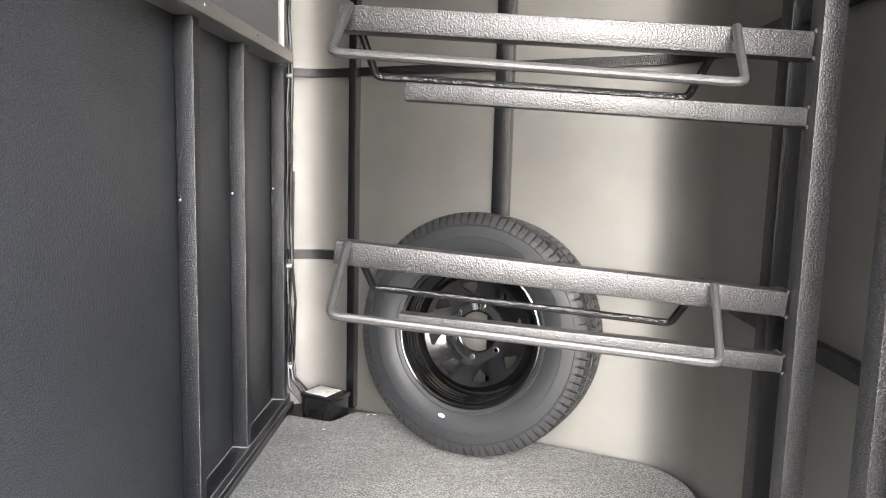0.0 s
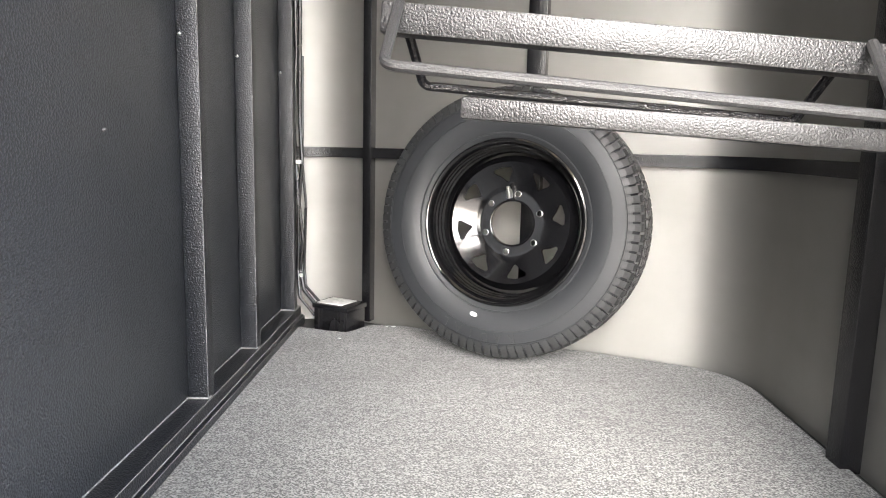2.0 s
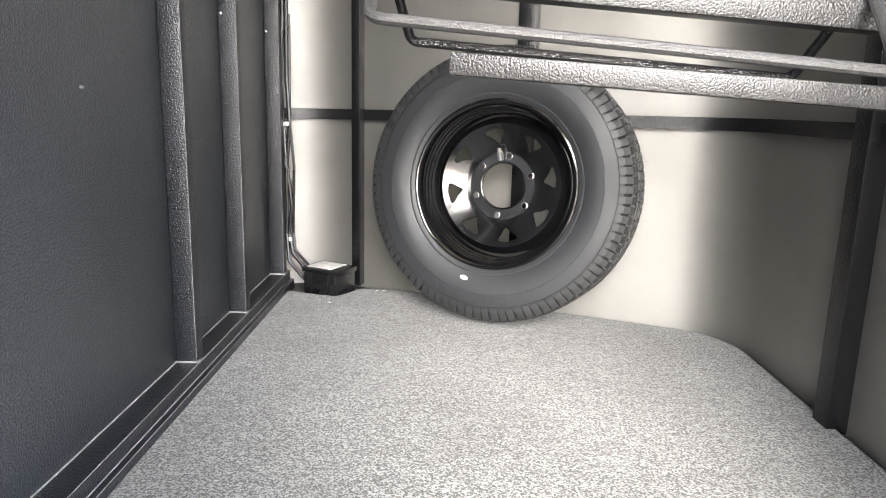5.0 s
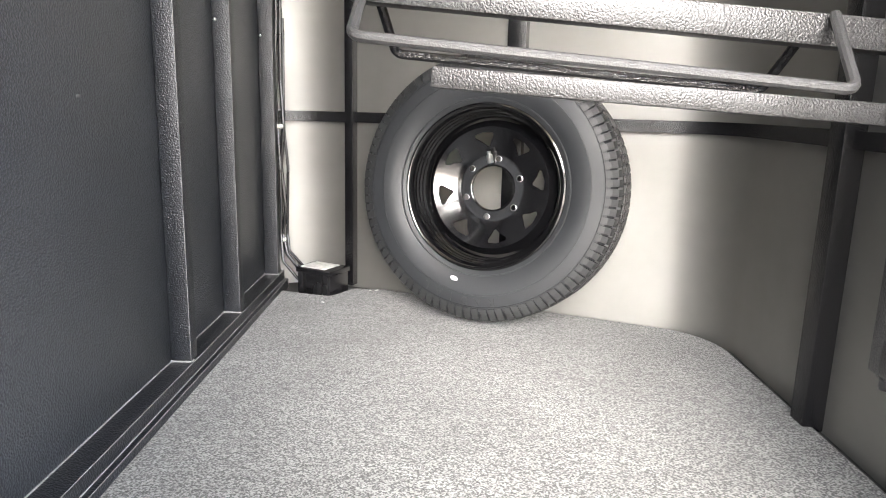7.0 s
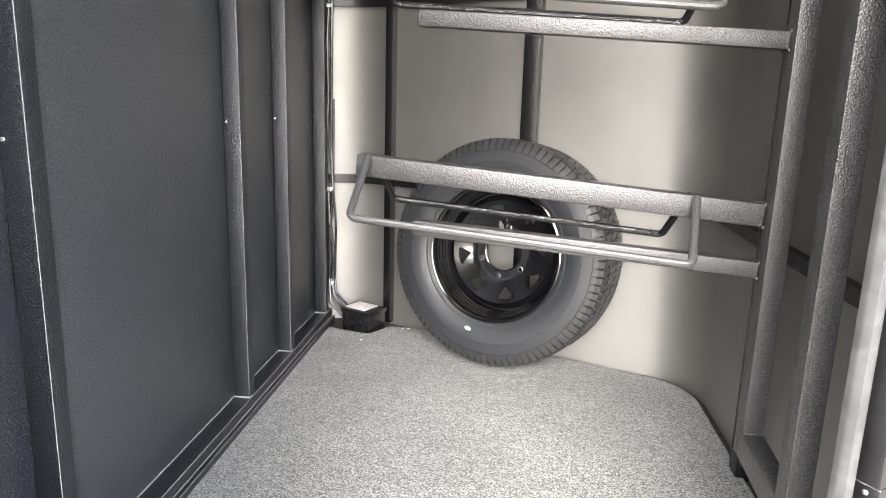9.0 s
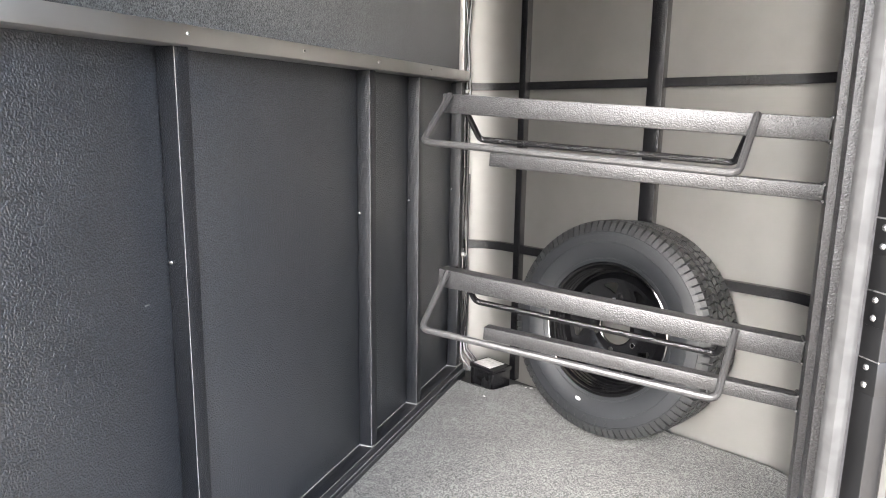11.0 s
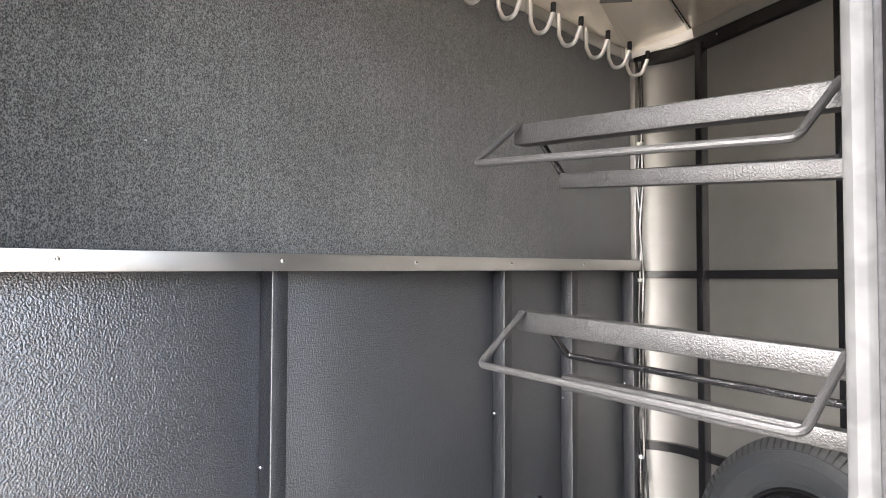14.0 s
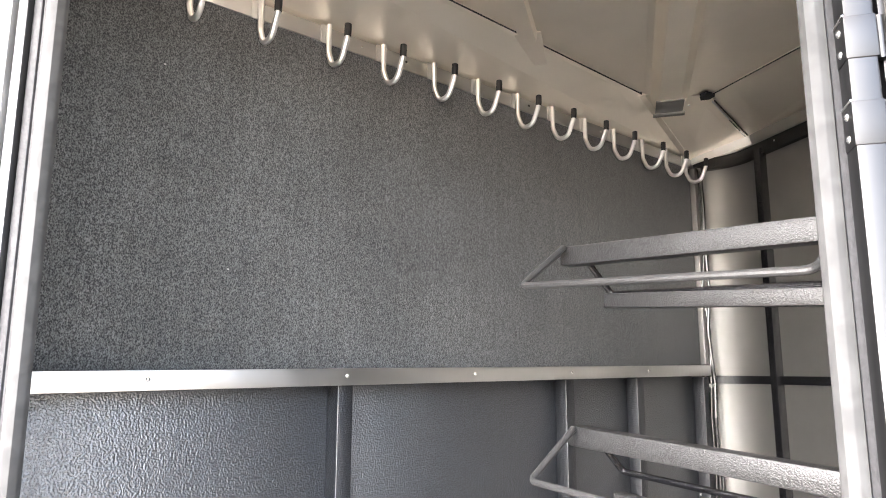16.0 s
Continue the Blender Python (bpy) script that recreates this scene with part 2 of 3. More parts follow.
def prism(outline, z0, z1):
    """An upright solid over a plan outline."""
    bm = bmesh.new()
    low = [bm.verts.new((x, y, z0)) for x, y in outline]
    top = [bm.verts.new((x, y, z1)) for x, y in outline]
    bm.faces.new(low[::-1])
    bm.faces.new(top)
    for i in range(len(low)):
        j = (i + 1) % len(low)
        bm.faces.new((low[i], low[j], top[j], top[i]))
    return bm


def rivet(parent, at, normal, r=0.004, material=None, name="rivet"):
    """A domed rivet or screw head."""
    prof = [(0.0001, r * 0.55), (r * 0.5, r * 0.48), (r * 0.85, r * 0.25), (r, 0.0), (r, -0.001)]
    q = Vector(normal).to_track_quat("Z", "Y").to_matrix().to_4x4()
    q.translation = Vector(at)
    ob = new(name, RIVETS.get(r) or RIVETS.setdefault(r, finish(lathe(prof, 12), "rivet", material or STEEL)))
    ob.parent = parent
    ob.matrix_local = q
    return ob


RIVETS = {}

# ---- the setting ----
FLOOR_Z = -0.015
CEIL = 2.02
SKIN = rounded_path([(0.49, 0.665, 0), (0.645, 0.83, 0), (0.645, 1.957, 0), (-0.58, 2.455, 0), (-0.92, 2.06, 0)], [0.12, 0.22, 0.22], 14)


def finer(path, step):
    out = [path[0]]
    for a, b in zip(path, path[1:]):
        n = max(1, int((b - a).length / step))
        out += [a.lerp(b, i / n) for i in range(1, n + 1)]
    return out


SKIN = finer(SKIN, 0.06)


def rise(x, y):
    """The roof line climbs a little towards the middle of the nose."""
    return 0.035 * max(0.0, min(1.0, x + 0.45))


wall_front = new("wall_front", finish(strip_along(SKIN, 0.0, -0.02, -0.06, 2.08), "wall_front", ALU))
tagged(wall_front, "curved nose wall of bare brushed aluminium sheet behind black framing", "wall", kind="structure")


def skin_place(x=None, y=None):
    """The place on the nose wall at that x or y, its way along and its inner normal."""
    best = None
    for a, b in zip(SKIN, SKIN[1:]):
        for f in (0.0, 0.25, 0.5, 0.75):
            p = a.lerp(b, f)
            miss = abs(p.x - x) if x is not None else abs(p.y - y)
            if y is not None and p.x < 0.6:
                continue
            if x is not None and p.y < 1.7:
                continue
            if best is None or miss < best[0]:
                t = (b - a).normalized()
                best = (miss, p, t, Vector((-t.y, t.x, 0)))
    return best[1:]


# black framing on the nose wall
def wall_post(name, place, width, depth, z0, z1, material=STUD):
    p, t, n = place
    m = Matrix((t, n, Vector((0, 0, 1)))).transposed().to_4x4()
    m.translation = p
    return part(name, box((-width / 2, 0.0, z0), (width / 2, depth, z1), 0.002, m), material, wall_front)


wall_post("frame_post", skin_place(x=-0.381), 0.029, 0.030, FLOOR_Z, 1.93)
wall_post("frame_post", skin_place(x=0.111), 0.053, 0.030, FLOOR_Z, 1.93)
wall_post("frame_post", skin_place(y=1.441), 0.049, 0.040, FLOOR_Z - 0.01, 1.96)
# thin black strip drawn for the shadow between post and sheet
wall_post("post_seam_shadow", skin_place(y=1.4145), 0.004, 0.003, FLOOR_Z - 0.01, 1.96)
part("belt_rail", strip_along(SKIN, 0.001, 0.022, 0.501, 0.532, lambda x, y: 0.006 * (x + 0.4)), STUD, wall_front)
part("belt_rail", strip_along(SKIN, 0.001, 0.022, 1.117, 1.144, lambda x, y: 0.006 * (x + 0.4)), STUD, wall_front)
part("top_rail", strip_along(SKIN, 0.001, 0.024, 1.902, 1.946, rise), STUD, wall_front)
part("top_trim", strip_along(SKIN, 0.001, 0.03, 1.946, 1.985, rise), ALU_TRIM, wall_front)
for px in (-0.30, 0.2):
    p, t, n = skin_place(x=px)
    rivet(wall_front, p + n * 0.024 + Vector((0, 0, 1.93 + rise(p.x, 0))), n, 0.004)

# floor: carpet over a dark deck, cut short of the wall
inner = [p + Vector((-(q - p).y, (q - p).x, 0)).normalized() * 0.022 for p, q in zip(SKIN, SKIN[1:])]
# the carpet's cut edge wanders in front of the junction box
cut = rounded_path([(-0.293, 2.303, 0), (-0.365, 2.306, 0), (-0.40, 2.245, 0), (-0.425, 2.210, 0), (-0.46, 2.220, 0), (-0.493, 2.226, 0), (-0.55, 2.248, 0), (-0.59, 2.262, 0)], 0.03, 4)
outline = [(-0.59, -0.12), (0.45, 0.60)] + [(p.x, p.y) for p in inner if p.x > -0.28 and p.y > 0.7] + [(p.x, p.y) for p in cut]
floor_ob = new("floor", finish(prism(outline, FLOOR_Z - 0.012, FLOOR_Z), "floor", FLOOR_CARPET))
tagged(floor_ob, "floor covered with short grey marled carpet", "floor", kind="structure")
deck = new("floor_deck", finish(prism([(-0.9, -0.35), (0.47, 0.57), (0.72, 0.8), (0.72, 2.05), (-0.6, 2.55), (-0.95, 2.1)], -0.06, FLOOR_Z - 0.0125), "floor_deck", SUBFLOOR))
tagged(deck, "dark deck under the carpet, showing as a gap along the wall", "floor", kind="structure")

# the left wall: black textured panels between studs below, charcoal carpet above
WALL_Y0, WALL_Y1 = -0.2, 2.345
PANEL_X, STUD_X, CARPET_X = -0.64, -0.597, -0.622
wall_left = new("wall_left", finish(box((-0.70, WALL_Y0, -0.05), (PANEL_X - 0.008, WALL_Y1, 1.99)), "wall_left", STUD, False))
tagged(wall_left, "partition wall with black textured lower panels and charcoal carpet above", "wall", kind="structure")
STUDS = [0.06, 0.797, 1.537, 1.878, 2.275]
edges = [WALL_Y0] + [s + 0.019 for s in STUDS[1:]] + [WALL_Y1]
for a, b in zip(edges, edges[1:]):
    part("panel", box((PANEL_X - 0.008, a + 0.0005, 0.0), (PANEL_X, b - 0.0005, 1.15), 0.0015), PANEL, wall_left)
for s in STUDS[1:]:
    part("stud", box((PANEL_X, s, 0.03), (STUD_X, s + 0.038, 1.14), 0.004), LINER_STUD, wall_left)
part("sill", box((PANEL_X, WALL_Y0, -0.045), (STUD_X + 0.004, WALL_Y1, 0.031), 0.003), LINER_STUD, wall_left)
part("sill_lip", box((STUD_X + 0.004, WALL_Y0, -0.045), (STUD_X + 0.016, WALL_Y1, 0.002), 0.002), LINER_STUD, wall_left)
part("carpet_panel", box((PANEL_X - 0.008, WALL_Y0, 1.165), (CARPET_X, 2.31, 1.91), 0.002), WALL_CARPET, wall_left, "charcoal ribbed carpet glued to the upper wall")
trim_x = -0.567
LEDGE = lambda y: 1.1455 + 0.0075 * y
part("ledge_flashing", beam((-0.6035, WALL_Y0, LEDGE(WALL_Y0)), (-0.6035, 2.275, LEDGE(2.275)), 0.073, 0.0345, 0.0015), ALU_TRIM, wall_left, "bright aluminium flashing strip")
part("end_trim", box((PANEL_X - 0.02, 2.311, 1.183), (CARPET_X + 0.018, 2.331, 1.90), 0.0015), ALU_TRIM, wall_left, "thin aluminium corner trim")
part("hook_rail", box((PANEL_X, WALL_Y0, 1.900), (CARPET_X + 0.005, 2.33, 1.938), 0.001), ALU_TRIM, wall_left, "bright aluminium hook rail")
CAULK = make_textured_paint("pale_sealant", (0.22, 0.22, 0.22), 0.5, 120, 0.3, 0.001)
for a, b in zip([WALL_Y0] + [s + 0.038 for s in STUDS[1:]], STUDS[1:] + [WALL_Y1]):
    part("sealant_bead", tube(finer([Vector((PANEL_X + 0.001, a, 0.0315)), Vector((PANEL_X + 0.001, b, 0.0315))], 0.05), 0.0015, 6), CAULK, wall_left, "thin pale sealant bead")
for s in STUDS[1:]:
    part("sealant_bead", tube(finer([Vector((PANEL_X, s - 0.001, 0.032)), Vector((STUD_X + 0.001, s - 0.001, 0.032)), Vector((STUD_X + 0.001, s + 0.012, 0.032))], 0.006), 0.0022, 6), CAULK, wall_left, "lumpy pale sealant at the stud's foot")
for x, z, r in ((STUD_X + 0.0043, 0.0032, 0.0011), (STUD_X + 0.0035, 0.0302, 0.0007), (STUD_X + 0.0155, 0.0015, 0.0006)):
    part("worn_edge", tube([(x, y, z) for y in (WALL_Y0, 0.4, 0.9, 1.4, 1.9, WALL_Y1 - 0.03)], r, 6), CAULK, wall_left, "bare worn edge of the sill")
for s, r in zip(STUDS[1:], (0.0009, 0.0006, 0.0006, 0.0006)):
    part("worn_edge", tube([(STUD_X - 0.001, s + 0.001, 0.035), (STUD_X - 0.001, s + 0.001, 1.138)], r, 6), CAULK, wall_left, "bare worn edge of the stud")
for y in (0.399, 0.800, 1.165, 1.53, 1.90):
    rivet(wall_left, (trim_x, y, LEDGE(y) + 0.002), (1, 0, 0), 0.0045)
for y in (0.982, 1.43):
    rivet(wall_left, (CARPET_X + 0.005, y, 1.922), (1, 0, 0), 0.0036, SUBFLOOR, "rail_hole")
for y in (0.503, 0.85, 1.30, 1.77, 2.22):
    rivet(wall_left, (CARPET_X + 0.005, y, 1.920), (1, 0, 0), 0.003, name="rail_rivet")
for s in STUDS[1:]:
    rivet(wall_left, (PANEL_X + 0.008, s - 0.001, 0.745), (0, -1, 0), 0.0042, name="screw")

# ceiling: bare aluminium sheets with coves along the walls
WALLTOP = 1.938


def quad_sheet(bm, pts, thick=0.004):
    v = [bm.verts.new(p) for p in pts]
    w = [bm.verts.new((p[0], p[1], p[2] + thick)) for p in pts]
    bm.faces.new(v)
    bm.faces.new(w[::-1])
    for i in range(len(v)):
        j = (i + 1) % len(v)
        bm.faces.new((v[i], w[i], w[j], v[j]))


bm = bmesh.new()
SEAM_X = -0.40
A = (-0.486, 1.81, CEIL)
B = (-0.635, 2.33, WALLTOP)
C = (-0.408, 2.36, 1.985)
D = (-0.355, 1.985, CEIL)
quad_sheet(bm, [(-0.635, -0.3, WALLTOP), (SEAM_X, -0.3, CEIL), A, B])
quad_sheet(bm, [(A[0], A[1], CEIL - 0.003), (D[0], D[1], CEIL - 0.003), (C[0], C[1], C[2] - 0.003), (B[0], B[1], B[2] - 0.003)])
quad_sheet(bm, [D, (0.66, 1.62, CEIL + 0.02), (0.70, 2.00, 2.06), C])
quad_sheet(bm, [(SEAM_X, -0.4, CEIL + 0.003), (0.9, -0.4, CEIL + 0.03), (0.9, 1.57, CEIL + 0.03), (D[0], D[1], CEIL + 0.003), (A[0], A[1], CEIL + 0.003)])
# unseen cap over all the sheets, added to block sky light at the gaps
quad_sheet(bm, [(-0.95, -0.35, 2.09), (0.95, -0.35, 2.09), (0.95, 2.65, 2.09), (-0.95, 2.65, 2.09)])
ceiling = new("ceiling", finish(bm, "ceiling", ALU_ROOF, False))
tagged(ceiling, "bare aluminium roof sheets with folded seams and coves", "ceiling", kind="structure")

# roof bows: a wide hat channel out of the corner and a narrow bar further back
BOW = Vector((0.565, -0.825, 0))


def roof_bow(name, start, length, profile, z, plate):
    """A folded channel under the roof; profile: (across, down) from one flange to the other."""
    side = Vector((-BOW.y, BOW.x, 0))
    bm = bmesh.new()
    rings = []
    for d in (0.0, length):
        p = Vector((*start, z)) + BOW * d
        outer = [p + side * a - Vector((0, 0, h)) for a, h in profile]
        inner_ = [p + side * a - Vector((0, 0, h - 0.003)) for a, h in profile[::-1]]
        rings.append([bm.verts.new(v) for v in outer + inner_])
    n = len(rings[0])
    for i in range(n):
        bm.faces.new((rings[0][i], rings[0][(i + 1) % n], rings[1][(i + 1) % n], rings[1][i]))
    bm.faces.new(rings[0])
    bm.faces.new(rings[1][::-1])
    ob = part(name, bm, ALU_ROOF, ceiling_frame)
    m = Matrix((BOW, side, Vector((0, 0, 1)))).transposed().to_4x4()
    m.translation = Vector((*start, z))
    depth = max(h for _, h in profile)
    if plate > 0.04:
        part("end_plate", box((-0.03, -plate, -depth - 0.003), (0.09, plate, -depth), 0.0, m), ALU, ob)
        part("end_lip", box((-0.032, -plate - 0.007, -depth - 0.010), (-0.012, plate + 0.007, -depth - 0.003), 0.0, m), ALU, ob)
    else:
        part("end_tab", box((-0.125, -plate, -0.006), (0.012, plate, -0.003), 0.0006, m @ Matrix.Rotation(radians(-11.5), 4, "Y")), ALU_ROOF, ob)
    return ob


ceiling_frame = thing("ceiling_frame", (0, 0, 0), "folded bare aluminium roof bows under the ceiling sheets", "roof bow", kind="structure")
roof_bow("roof_bow", (-0.461, 1.921), 1.9, [(-0.074, 0.001), (-0.058, 0.003), (-0.032, 0.034), (0.030, 0.034), (0.058, 0.003), (0.072, 0.001)], CEIL, 0.042)
roof_bow("roof_bow", (-0.452, 1.250), 1.6, [(-0.024, 0.001), (-0.02, 0.022), (0.02, 0.022), (0.024, 0.001)], CEIL, 0.034)

# the gusset in the corner: an open wedge, a raised edge strip and screws
wedge = part("open_wedge", prism([(-0.384, 1.982), (-0.372, 1.955), (-0.345, 1.947), (-0.337, 1.985), (-0.362, 1.995)], CEIL - 0.009, CEIL + 0.002), SUBFLOOR, ceiling_frame, "dark gap at the gusset's corner")
part("gusset_edge", beam((D[0], D[1] + 0.03, CEIL - 0.009), (C[0] + 0.004, C[1] - 0.03, C[2] - 0.006), 0.004, 0.004, 0.001), SUBFLOOR, ceiling_frame, "dark folded edge of the gusset")
part("gusset_trim", beam((D[0] - 0.007, D[1] + 0.03, CEIL - 0.010), (C[0] - 0.004, C[1] - 0.03, C[2] - 0.008), 0.004, 0.007, 0.001), STEEL, ceiling_frame, "bright edge of the gusset")
part("corner_trim", beam((B[0] + 0.01, B[1] - 0.012, WALLTOP - 0.006), (C[0] + 0.004, C[1] - 0.012, C[2] - 0.018), 0.003, 0.034, 0.0), ALU_HOOK, ceiling_frame, "aluminium strip across the corner")
part("gusset_fold", beam((A[0], A[1], CEIL - 0.006), (B[0] + 0.01, B[1] - 0.01, B[2] - 0.002), 0.02, 0.003, 0.0), ALU_ROOF, ceiling_frame)
for x, y, z in ((-0.482, 1.80, CEIL), (-0.50, 1.86, CEIL - 0.012), (-0.375, 1.99, CEIL - 0.006), (-0.60, 2.22, 1.958), (-0.405, 2.315, 1.982), (-0.425, 1.98, CEIL - 0.014)):
    rivet(ceiling_frame, (x, y, z), (0.1, 0, -1), 0.0042, name="screw")
# folded seams: narrow dark strips stand in for the shadow under the sheets' edges
part("seam_shadow", beam((SEAM_X, -0.3, CEIL - 0.001), (A[0], A[1], CEIL - 0.001), 0.0025, 0.003, 0.0), SUBFLOOR, ceiling_frame)
part("seam_shadow", beam((D[0], D[1], CEIL - 0.001), (0.64, 1.627, CEIL + 0.017), 0.0025, 0.003, 0.0), SUBFLOOR, ceiling_frame)

# ---- camera side: the doorway ----
LJ, RJ = Vector((-0.2575, 0.160, 0)), Vector((0.4407, 0.6377, 0))
ALONG = (RJ - LJ).normalized()
OUT = Vector((ALONG.y, -ALONG.x, 0))


def door_space(p):
    m = Matrix((ALONG, -OUT, Vector((0, 0, 1)))).transposed().to_4x4()
    m.translation = p
    return m


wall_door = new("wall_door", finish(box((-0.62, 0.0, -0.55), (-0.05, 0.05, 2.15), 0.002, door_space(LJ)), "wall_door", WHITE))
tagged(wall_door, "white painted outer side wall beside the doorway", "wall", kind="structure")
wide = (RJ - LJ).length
# unseen dark sheet, added so the wheel rim reflects less light
part("lining", box((-0.60, 0.05, -0.02), (-0.05, 0.056, 1.93), 0.001, door_space(LJ)), WALL_CARPET, wall_door, "unseen dark lining, added to darken reflections")
# header out of view; its height is chosen to shade the upper wall
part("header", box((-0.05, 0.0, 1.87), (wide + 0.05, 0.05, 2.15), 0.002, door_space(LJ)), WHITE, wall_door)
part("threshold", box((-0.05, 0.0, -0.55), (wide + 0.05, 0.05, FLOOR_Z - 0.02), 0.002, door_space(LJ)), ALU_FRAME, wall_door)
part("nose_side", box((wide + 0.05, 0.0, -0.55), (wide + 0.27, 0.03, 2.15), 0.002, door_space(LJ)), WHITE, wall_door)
nose_outer = [p + Vector(((q - p).y, -(q - p).x, 0)).normalized() * 0.03 for p, q in zip(SKIN, SKIN[1:])]
part("nose_skin", strip_along(nose_outer, 0.0, -0.004, -0.55, 2.15), WHITE, wall_door)

door_frame = thing("door_frame", (0, 0, 0), "extruded aluminium door frame with grey rubber seal", "door frame", kind="structure")


def jamb(side):
    """side: +1 at the hinge jamb, -1 at the latch jamb. A soft pale bulb, then the channel or the seal, then the outer flange."""
    base = door_space(RJ if side > 0 else LJ)
    x = lambda a, b: (min(side * a, side * b), max(side * a, side * b))
    z0, z1 = FLOOR_Z - 0.02, 1.87
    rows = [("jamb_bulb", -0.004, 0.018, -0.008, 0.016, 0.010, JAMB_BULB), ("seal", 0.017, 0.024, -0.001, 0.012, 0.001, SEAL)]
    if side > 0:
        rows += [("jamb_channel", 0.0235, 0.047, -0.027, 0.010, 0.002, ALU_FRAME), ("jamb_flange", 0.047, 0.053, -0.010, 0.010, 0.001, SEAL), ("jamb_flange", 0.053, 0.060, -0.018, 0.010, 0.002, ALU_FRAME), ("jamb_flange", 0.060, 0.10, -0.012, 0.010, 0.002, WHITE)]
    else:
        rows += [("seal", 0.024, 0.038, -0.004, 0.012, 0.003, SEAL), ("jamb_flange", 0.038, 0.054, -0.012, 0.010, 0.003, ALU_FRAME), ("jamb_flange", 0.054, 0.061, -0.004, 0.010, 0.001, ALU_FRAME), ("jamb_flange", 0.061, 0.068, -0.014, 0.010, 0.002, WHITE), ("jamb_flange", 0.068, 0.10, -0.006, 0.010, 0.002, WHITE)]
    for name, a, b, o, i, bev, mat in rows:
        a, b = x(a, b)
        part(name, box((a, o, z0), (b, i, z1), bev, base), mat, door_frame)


jamb(1)
jamb(-1)

# hinge straps folded round the channel, with rivets on their inner side
DS = door_space(RJ)
for zc in (0.40, 0.752, 0.827, 0.905, 1.375, 1.452, 1.53):
    hh = 0.0195
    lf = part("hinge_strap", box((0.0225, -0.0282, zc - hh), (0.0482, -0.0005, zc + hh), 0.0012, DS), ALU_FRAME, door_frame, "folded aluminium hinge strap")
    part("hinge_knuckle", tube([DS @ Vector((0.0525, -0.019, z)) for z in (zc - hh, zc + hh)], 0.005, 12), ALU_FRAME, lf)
    part("strap_edge", beam(DS @ Vector((0.0222, -0.0286, zc + hh)), DS @ Vector((0.0222, -0.002, zc + hh)), 0.0012, 0.0016, 0.0), STEEL, lf, "bare bright cut edge")
    for dz in (-0.010, 0.010):
        rivet(lf, DS @ Vector((0.0225, -0.013, zc + dz)), -ALONG, 0.0038)
leaf = part("hinge_leaf", box((0.056, -0.021, 1.405), (0.085, -0.0185, 1.452), 0.0005, DS), WHITE, door_frame, "white door-side hinge leaf")
for dz in (-0.015, 0.015):
    rivet(leaf, DS @ Vector((0.07, -0.021, 1.428 + dz)), OUT, 0.0032)

ground = new("ground", finish(box((-60, -60, -0.62), (60, 60, -0.56)), "ground", GROUND, False))
tagged(ground, "pale concrete yard outside the trailer", "ground", kind="structure")


# ---- the saddle rack ----
rack = thing("saddle_rack", (0.475, 0.93, 0.235), "swing-out saddle rack of hammered grey steel tube with three tiers", "saddle rack")
O = under(rack)


def rp(name, bm, material=HAMMER, parent=None, label=""):
    bm.transform(Matrix.Translation(-O))
    return part(name, bm, material, parent or rack, label)


POST_X, POST_Y = 0.473, 1.014
rp("post", box((POST_X - 0.016, POST_Y - 0.025, 0.252), (POST_X + 0.016, POST_Y + 0.012, 1.72), 0.003))
rp("hinge_post", box((0.442, 0.771, 0.22), (0.476, 0.806, 1.76), 0.003))
rp("arm", beam((POST_X, POST_Y - 0.012, 0.277), (0.46, 0.80, 0.277), 0.034, 0.046, 0.003))
rp("arm", beam((POST_X, POST_Y - 0.012, 1.69), (0.46, 0.80, 1.69), 0.034, 0.04, 0.003))
rp("foot_bolt", lathe([(0.0001, -0.02), (0.007, -0.02), (0.0085, -0.016), (0.0085, -0.006), (0.012, -0.004), (0.012, 0.0), (0.0001, 0.0)], 12, m=Matrix.Translation((POST_X, POST_Y - 0.006, 0.252))), BLACK_PLASTIC)


def bead(points, r):
    """A lumpy weld bead."""
    bm = bmesh.new()
    pts = [Vector(p) for p in points]
    random.seed(9)
    fine = finer(pts, 0.004)
    add_tube(bm, fine, [r * random.uniform(0.7, 1.25) for _ in fine], 6)
    return bm


for z in (0.254, 0.300):
    rp("weld", bead([(POST_X - 0.0165, POST_Y - 0.027, z), (POST_X + 0.0165, POST_Y - 0.027, z)], 0.003))

